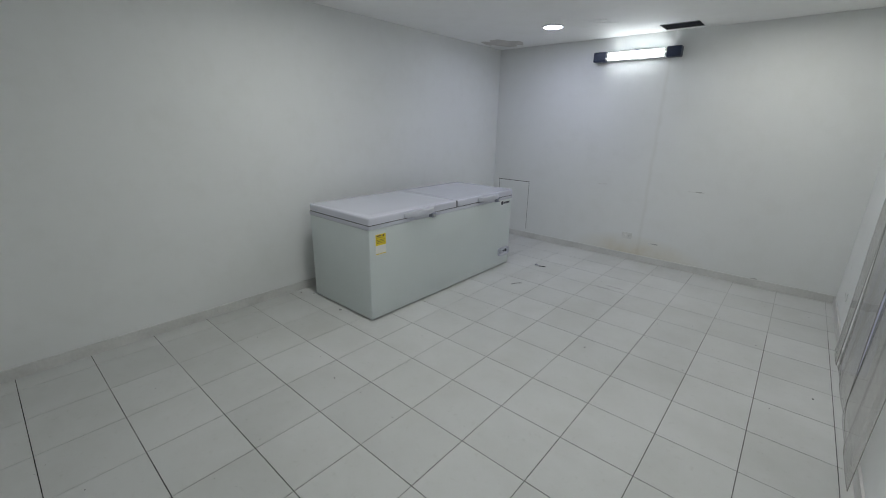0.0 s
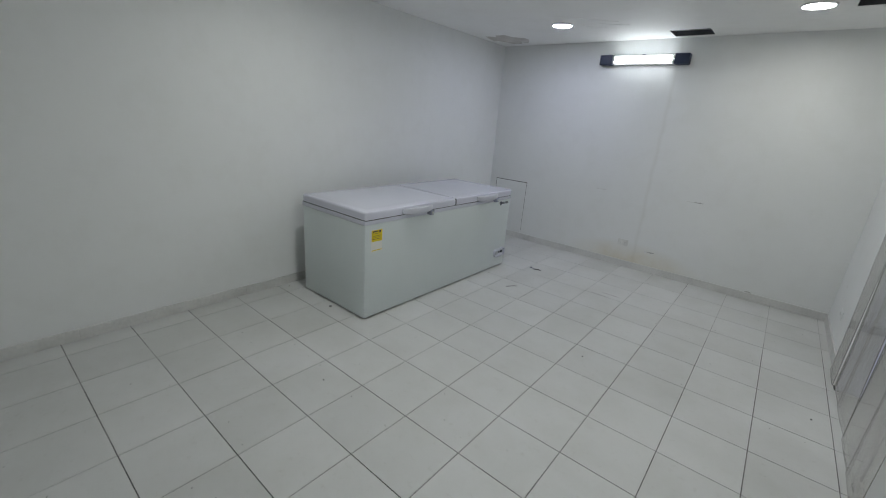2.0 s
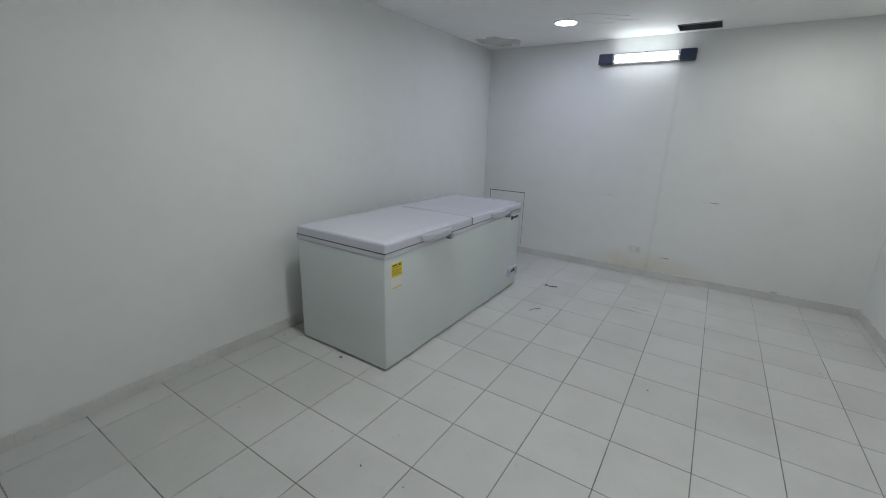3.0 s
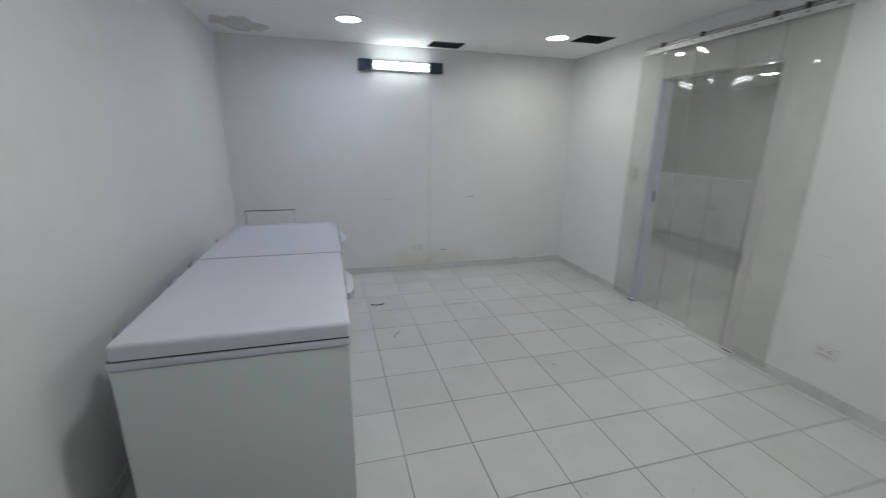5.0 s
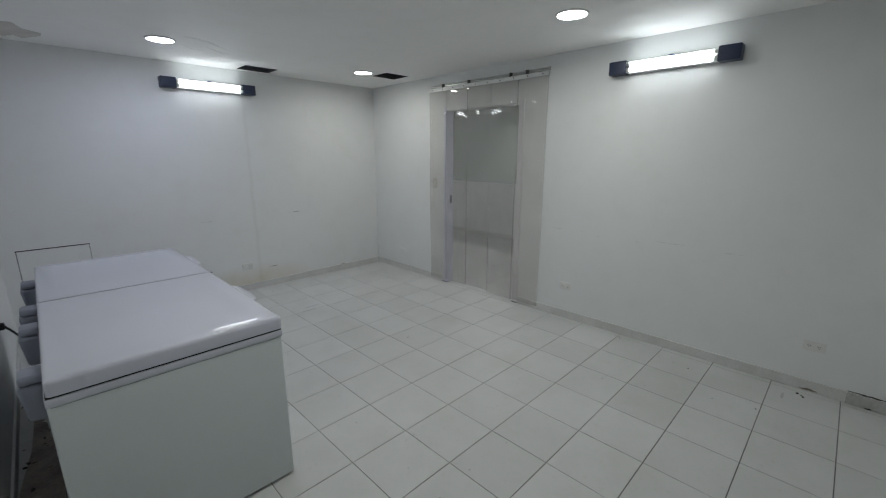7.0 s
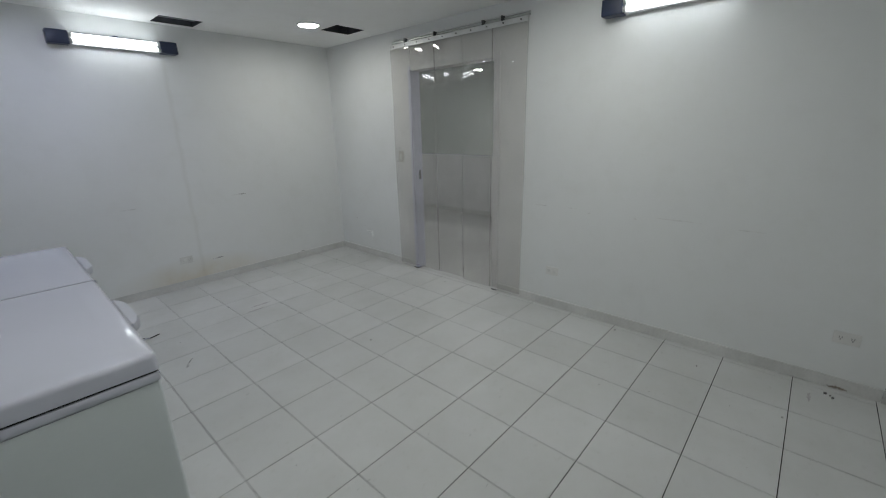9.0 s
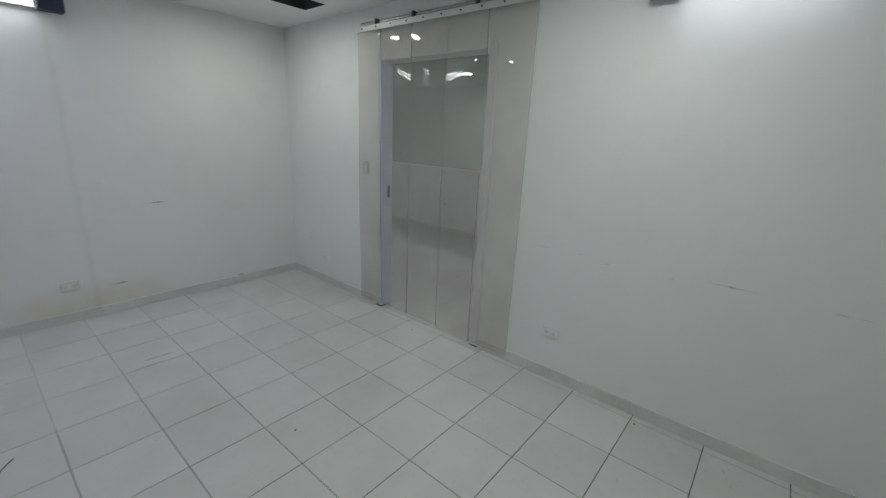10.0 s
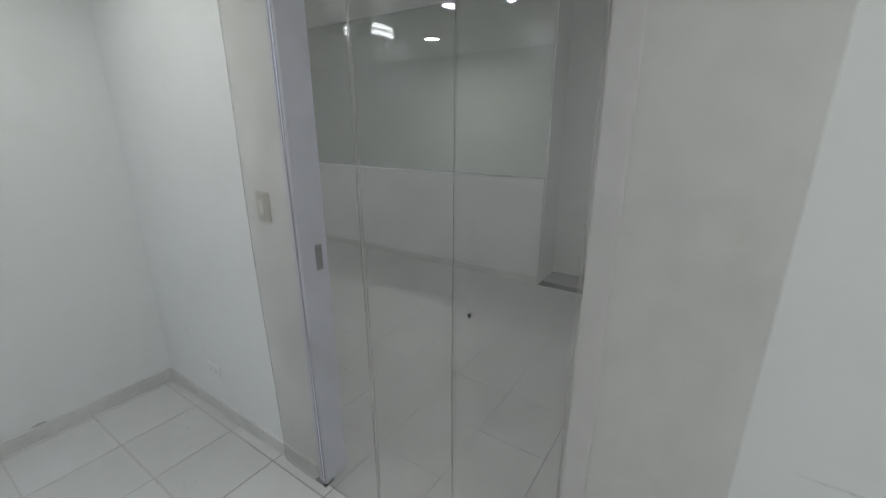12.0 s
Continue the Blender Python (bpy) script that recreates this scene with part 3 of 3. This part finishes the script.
# rating sticker: yellow block over white, with unreadable print
sticker = part("energy_sticker", box_bm(FX1, FX1 + 0.0012, -3.122, -3.016, 0.545, 0.712), PAPER, freezer, "yellow and white paper energy sticker")
part("yellow_block", box_bm(FX1 + 0.0012, FX1 + 0.002, -3.120, -3.018, 0.622, 0.710), YELLOW, sticker)
part("yellow_line", box_bm(FX1 + 0.0012, FX1 + 0.002, -3.118, -3.020, 0.550, 0.556), YELLOW, sticker)
for y0, y1, z in ((-3.112, -3.066, 0.694), (-3.112, -3.05, 0.682), (-3.112, -3.03, 0.664), (-3.112, -3.04, 0.652), (-3.112, -3.03, 0.640)):
    part("print_bar", box_bm(FX1 + 0.002, FX1 + 0.0026, y0, y1, z, z + (0.009 if z > 0.69 else 0.003)), INK, sticker)
part("print_dot", rod_bm((FX1 + 0.002, -3.042, 0.696), (FX1 + 0.0026, -3.042, 0.696), 0.009, 12), INK, sticker)
# maker's badge as plain shapes
badge = part("badge_disc", rod_bm((FX1, -1.372, 0.722), (FX1 + 0.002, -1.372, 0.722), 0.021, 20), INK, freezer, "small dark printed badge")
for k in range(5):
    part("badge_bar", box_bm(FX1, FX1 + 0.002, -1.342 + k * 0.023, -1.326 + k * 0.023, 0.711, 0.733), INK, badge)
# control plate
plate = part("control_plate", box_bm(FX1, FX1 + 0.006, -1.405, -1.215, 0.130, 0.215, 0.025, 3), LID_PLASTIC, freezer, "grey rounded control plate")
for y, r in ((-1.355, 0.024), (-1.305, 0.010), (-1.262, 0.016)):
    part("knob", rod_bm((FX1 + 0.006, y, 0.175), (FX1 + 0.016, y, 0.175), r, 18, r * 0.85), GREY_PLASTIC if r > 0.02 else INK, plate)
part("seam", box_bm(FX0 + 0.01, FX1 - 0.02, FY0 - 0.0008, FY0 + 0.001, 0.7515, 0.7535), GREY_PLASTIC, freezer)

# ---- power cord and plug by the freezer ----
cord = empty("power_cord", "black power cord with plug on the wall", "cord")
part("plug", box_bm(X_W + 0.008, X_W + 0.045, -1.525, -1.485, 0.562, 0.600, 0.006, 2), RUBBER, cord)
part("cable", tube_bm([(X_W + 0.042, -1.505, 0.580), (0.0, -1.60, 0.555), (0.055, -1.85, 0.56), (0.085, -2.12, 0.61), (0.115, -2.24, 0.60), (FX0 + 0.004, -2.26, 0.57)], 0.006), RUBBER, cord)
socket = empty("wall_socket", "ivory wall socket with the freezer plug in it", "socket", "wall sockets")
part("plate", box_bm(X_W, X_W + 0.008, -1.565, -1.445, 0.545, 0.615, 0.003, 1), IVORY, socket)


# ---- sockets and switch ----
def wall_outlet(label, n=2, face_of=IVORY, slot_of=INK):
    """Duplex socket plate lying on the x=0 plane, facing -x."""
    root = empty("wall_socket", label, "socket", "wall sockets")
    part("plate", box_bm(-0.007, 0, -0.058, 0.058, -0.036, 0.036, 0.003, 2), face_of, root)
    for s in (-0.026, 0.026)[:n]:
        face = part("socket_face", rod_bm((-0.0071, s, 0), (-0.009, s, 0), 0.019, 18), face_of, root)
        for dy in (-0.006, 0.006):
            part("slot", box_bm(-0.0098, -0.009, s + dy - 0.0014, s + dy + 0.0014, -0.001, 0.009), slot_of, face)
        part("slot", rod_bm((-0.009, s, -0.008), (-0.0098, s, -0.008), 0.0028, 8), slot_of, face)
    return root


out = wall_outlet("ivory double wall socket above the skirting")
out.location = (X_E, -3.125, 0.325)
copy_thing(out, pose(X_E, -4.95, 0.325))
smeared = wall_outlet("paint-smeared wall socket beside the damp stain", 2, OLD_IVORY, SCUFF)
smeared.matrix_basis = pose(1.856, Y_N, 0.287, 0, 0, 90)
corner_socket = wall_outlet("painted-over wall socket near the room corner", 2, PAINT, SCUFF)
corner_socket.location = (X_E, -0.63, 0.27)
SWITCH = surface("aged_switch", (0.56, 0.54, 0.48), 0.45, 0.08, 8, 90, 0.03)
sw = empty("light_switch", "ivory light switch plate behind the curtain edge", "switch")
part("plate", box_bm(X_E - 0.009, X_E, -1.325, -1.250, 1.175, 1.290, 0.003, 2), SWITCH, sw)
part("rocker", box_bm(X_E - 0.016, X_E - 0.0091, -1.302, -1.273, 1.205, 1.260, 0.003, 2), PAPER, sw)

# ---- access hatch ----
hatch = empty("access_hatch", "white painted access hatch with dark open gaps", "hatch")
part("panel", box_bm(0.022, 0.492, Y_N - 0.006, Y_N, 0.085, 0.772, 0.002, 1), PAINT, hatch)
part("top_gap", box_bm(0.012, 0.499, Y_N - 0.003, Y_N, 0.7735, 0.781), DEBRIS, hatch, "dark gap along the top")
part("side_gap", box_bm(0.4935, 0.497, Y_N - 0.003, Y_N, 0.12, 0.773), GAP_GREY, hatch, "dark gap down the side")
part("side_gap", box_bm(0.0165, 0.0205, Y_N - 0.003, Y_N, 0.18, 0.773), DEBRIS, hatch, "dark gap down the side")


# ---- wall lamps: twin tubes between dark end boxes ----
def wall_lamp(label, length):
    """Lies on the y=0 plane, facing -y, centred on x."""
    root = empty("wall_lamp", label, "lamp", "tube wall lamps")
    h, cap = length / 2, 0.135
    part("back_tray", box_bm(-h + 0.02, h - 0.02, -0.050, 0, -0.044, 0.044, 0.004, 1), FRAME_WHITE, root, "white reflector tray")
    for s in (-1, 1):
        bm = box_bm(s * (h - cap / 2) - cap / 2, s * (h - cap / 2) + cap / 2, -0.095, 0, -0.050, 0.050, 0.008, 3)
        part("end_box", bm, DARK_PLASTIC, root, "dark blue-black end box", True)
        for z in (-0.022, 0.022):
            x0 = s * (h - cap)
            part("tube_collar", rod_bm((x0, -0.073, z), (x0 - s * 0.022, -0.073, z), 0.019, 16), STEEL, root, "metal tube collar")
    for z in (-0.022, 0.022):
        part("tube", rod_bm((-h + cap + 0.022, -0.073, z), (h - cap - 0.022, -0.073, z), 0.0135, 16), TUBE, root, "lit white fluorescent tube", True)
    part("clip", box_bm(-0.015, 0.015, -0.06, 0, 0.0445, 0.052, 0.002, 1), DARK_PLASTIC, root)
    return root


lamp = wall_lamp("lit twin-tube wall lamp with dark end boxes", 0.885)
lamp.matrix_basis = pose(1.672, Y_N, 2.262)
copy_thing(lamp, pose(X_E, -3.855, 2.250, 0, 0, -90))


# ---- downlights ----
def downlight(lit=DISC, label="lit round flush ceiling downlight"):
    root = empty("downlight", label, "downlight", "ceiling downlights")
    bm = bmesh.new()
    n = 40
    prof = [(0.090, 0.0), (0.090, -0.009), (0.094, -0.012), (0.101, -0.010), (0.105, -0.004), (0.105, 0.0)]
    rings = [[bm.verts.new((r * math.cos(k * math.tau / n), r * math.sin(k * math.tau / n), z)) for k in range(n)] for r, z in prof]
    for a, b in zip(rings, rings[1:]):
        for k in range(n):
            bm.faces.new((a[k], a[(k + 1) % n], b[(k + 1) % n], b[k]))
    part("rim", bm, FRAME_WHITE, root, "thin white metal rim", True)
    part("diffuser", rod_bm((0, 0, -0.007), (0, 0, -0.001), 0.0895, 40), lit, root, "glowing white diffuser")
    return root


light = downlight()
light.location = (2.85, -3.50, CEIL)
# unseen fourth downlight, added to brighten the west wall
copy_thing(light, pose(1.13, -3.32, CEIL))
downlight(COOL_DISC, "lit bluish round ceiling downlight above the freezer").location = (1.105, -0.925, CEIL)
downlight(NEAR_DISC, "lit round ceiling downlight near the doorway").location = (3.0, -0.925, CEIL)
# three downlights out of view, added to brighten the hall
cool = downlight(HALL_FILL, "unseen cool-white downlight added to light the hall")
cool.location = (4.75, -3.0, HALL_H)
copy_thing(cool, pose(4.75, -0.5, HALL_H))
copy_thing(cool, pose(4.75, 1.8, HALL_H))
downlight(BACK_DISC, "lit round downlight behind the glass partition").location = (7.9, 0.83, HALL_H)


# ---- air openings ----
def vent(x0, x1, y0, y1, slats, label):
    root = empty("air_vent", label, "vent", "ceiling air openings")
    t, top = 0.004, CEIL + 0.26
    e = 0.0005
    for b in ((x0 + e, x0 + t, y0 + e, y1 - e), (x1 - t, x1 - e, y0 + e, y1 - e), (x0 + t, x1 - t, y0 + e, y0 + t), (x0 + t, x1 - t, y1 - t, y1 - e)):
        part("duct_side", box_bm(*b, CEIL + 0.002, top), DUCT, root, "dull sheet-metal duct side")
    part("duct_top", box_bm(x0, x1, y0, y1, top, top + t), DUCT, root)
    if slats:
        for k in range(3):
            yc = y0 + (k + 0.6) * (y1 - y0) / 3.4
            bm = box_bm(x0 + 0.006, x1 - 0.006, -0.035, 0.035, -0.0012, 0.0012)
            bmesh.ops.transform(bm, verts=bm.verts, matrix=pose(0, yc, CEIL + 0.05, 38))
            part("slat", bm, GREY_PLASTIC, root, "grey angled metal slat")
    return root


vent(*VENTS[0], True, "open ceiling air duct with a few slats")
vent(*VENTS[1], False, "open dark ceiling air duct")

# ---- scuffs and marks on the walls ----
def mark(axis, at, u0, u1, v, half, mat, parent, seed):
    part("scuff", blot_bm(axis, at, u0, u1, v, half, seed=seed), mat, parent)


for k, (u0, u1, v, h, m) in enumerate(((2.395, 2.47, 0.877, 0.003, FAINT), (2.46, 2.55, 0.880, 0.004, SCUFF), (1.42, 1.55, 0.862, 0.004, FAINT), (2.10, 2.21, 0.238, 0.005, SCUFF), (2.10, 2.13, 0.228, 0.012, FAINT), (3.1, 3.16, 0.079, 0.006, SCUFF))):
    mark("y", Y_N, u0, u1, v, h, m, wall_north, 20 + k)
for k, (u0, u1, v, h, m) in enumerate(((-3.05, -2.93, 0.882, 0.003, FAINT), (-3.265, -3.23, 0.884, 0.006, FAINT), (-3.305, -3.285, 0.885, 0.004, FAINT), (-3.42, -3.39, 0.860, 0.006, FAINT), (-3.76, -3.73, 0.860, 0.006, FAINT), (-4.16, -3.87, 0.884, 0.004, FAINT), (-4.02, -3.98, 0.883, 0.005, FAINT), (-4.5, -4.36, 0.87, 0.004, FAINT), (-0.55, -0.52, 0.36, 0.01, FAINT), (-0.40, -0.37, 0.44, 0.008, FAINT))):
    mark("x", X_E, u0, u1, v, h * 0.6, m, wall_east, 40 + k)
mark("x", X_E - 0.0124, -5.30, -5.14, 0.066, 0.004, SCUFF, wall_east, 78)
mark("x", X_E - 0.0124, -4.86, -4.70, 0.004, 0.003, SCUFF, wall_east, 79)
part("chip", blot_bm("x", X_E - 0.012, -5.01, -4.92, 0.012, 0.007, seed=77), DIRT, wall_east, "brown chipped skirting patch")

# ---- litter on the floor ----
tape = empty("litter", "crumpled strip of dark-edged tape on the tiles", "litter")
part("strand", tube_bm([(1.20, -1.015, 0.006), (1.225, -1.03, 0.012), (1.245, -1.045, 0.006), (1.29, -1.03, 0.005), (1.32, -1.015, 0.004)], 0.0045, 6), DEBRIS, tape)
part("scrap", tube_bm([(1.205, -1.05, 0.006), (1.23, -1.04, 0.014), (1.255, -1.052, 0.007)], 0.006, 6), GREY_PLASTIC, tape)
thread = empty("thread", "dark thread lying on the tiles", "litter")
part("strand", tube_bm([(1.31, -1.72, 0.003), (1.33, -1.67, 0.004), (1.37, -1.62, 0.003)], 0.0022, 6), DEBRIS, thread)
nail = empty("nail", "tiny dark ring on the tiles by the freezer", "litter")
part("ring", tube_bm([(0.545, -3.225, 0.004), (0.56, -3.238, 0.004), (0.575, -3.226, 0.004), (0.56, -3.215, 0.004), (0.548, -3.222, 0.004)], 0.002, 6), DEBRIS, nail)
rnd = random.Random(8)
bm = bmesh.new()
for x, y, r in ((1.332, -3.818, 0.006), (1.567, -3.798, 0.004), (2.347, -2.385, 0.006), (1.334, -5.067, 0.008), (2.60, -1.394, 0.004), (2.616, -1.90, 0.005), (2.64, -1.92, 0.004), (3.60, -2.02, 0.007), (3.66, -3.72, 0.007), (3.5, -4.3, 0.006), (2.9, -3.9, 0.004), (-0.022, -2.396, 0.014), (-0.05, -2.17, 0.012), (-0.035, -2.14, 0.010), (0.029, -1.925, 0.012), (3.65, -4.919, 0.012), (3.62, -4.95, 0.010), (3.64, -4.94, 0.008), (3.24, -4.75, 0.006)) + tuple((rnd.uniform(0.1, 3.6), rnd.uniform(-5.2, -0.2), rnd.uniform(0.0015, 0.0035)) for _ in range(90)):
    bmesh.ops.create_icosphere(bm, subdivisions=1, radius=r, matrix=pose(x, y, r * 0.3, 0, 0, rnd.uniform(0, 180)) @ Matrix.Diagonal((1, rnd.uniform(0.5, 1), 0.45, 1)))
tagged(part("floor_specks", bm, DEBRIS), "scattered dark specks of dirt on the tiles", "dirt", kind="stuff")
bm = bmesh.new()
for k in range(60):
    r = rnd.uniform(0.002, 0.011)
    bmesh.ops.create_icosphere(bm, subdivisions=1, radius=r, matrix=pose(rnd.uniform(-0.06, 0.11), rnd.uniform(-3.3, -1.2), r * 0.3) @ Matrix.Diagonal((1, rnd.uniform(0.4, 1), 0.4, 1)))
tagged(part("swept_dirt", bm, DIRT), "brown dirt swept behind the freezer", "dirt", kind="stuff")
part("grime", blot_bm("z", 0.0006, -0.07, 0.16, -2.25, 0.5, n=10, seed=4), GRIME, None)
tagged(bpy.data.objects["grime"], "brown grime on the floor behind the freezer", "dirt", kind="stuff")
for k, (x0, x1, y, h) in enumerate(((2.02, 2.20, -1.08, 0.010), (3.50, 3.60, -4.85, 0.006), (1.95, 2.1, -1.16, 0.006))):
    tagged(part("floor_smudge", blot_bm("z", 0.0006, x0, x1, y, h, lift=0.0004, seed=60 + k), SMUDGE), "faint grey smudge on the floor tiles", "dirt", kind="stuff")

# ---- tiled floor ----
floor = structure("floor", box_bm(X_W - THICK, HALL_E + 0.12, HALL_S - THICK - 1.3, HALL_N + THICK, -0.10, -0.0022), GROUT, "off-white square tiled floor with dark worn joints", "floor")
GAP, GAP_ALONG = 0.0024, 0.0030  # joints running north-south, east-west


def tile_bm(x0, x1, y0, y1):
    bm = bmesh.new()
    low = [bm.verts.new((x, y, -0.004)) for x, y in ((x0, y0), (x1, y0), (x1, y1), (x0, y1))]
    b = 0.0007
    up = [bm.verts.new((x, y, 0.0)) for x, y in ((x0 + b, y0 + b), (x1 - b, y0 + b), (x1 - b, y1 - b), (x0 + b, y1 - b))]
    bm.faces.new(up)
    for k in range(4):
        bm.faces.new((low[k], low[(k + 1) % 4], up[(k + 1) % 4], up[k]))
    return bm


def lattice(lo, hi, origin):
    k0 = math.floor((lo - origin) / TILE)
    cuts = [origin + TILE * k for k in range(k0, k0 + 60)]
    return [(max(lo, a), min(hi, a + TILE)) for a in cuts if a + TILE > lo + 0.012 and a < hi - 0.012]


shared_tiles = {}
for x0, x1 in lattice(X_W, X_E, TX0):
    for y0, y1 in lattice(Y_S, Y_N, TY0):
        w, d = x1 - x0 - GAP, y1 - y0 - GAP_ALONG
        key = (round(w, 4), round(d, 4))
        if key not in shared_tiles:
            ob = part("tile", tile_bm(-w / 2, w / 2, -d / 2, d / 2), GLAZE, floor)
            shared_tiles[key] = ob.data
        else:
            ob = new("tile", shared_tiles[key])
            ob.parent = floor
        ob.location = ((x0 + x1) / 2, (y0 + y1) / 2, rnd.uniform(-0.0004, 0.0004))
bm = bmesh.new()
for x0, x1 in lattice(X_E, HALL_E, TX0):
    for y0, y1 in lattice(HALL_S, HALL_N, TY0):
        t = tile_bm(x0 + 0.0007, x1 - 0.0007, y0 + 0.0009, y1 - 0.0009)
        me = bpy.data.meshes.new("hall_tile")
        t.to_mesh(me)
        t.free()
        bm.from_mesh(me)
        bpy.data.meshes.remove(me)
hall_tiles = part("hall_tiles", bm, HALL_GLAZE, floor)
tagged(hall_tiles, kind="stuff")
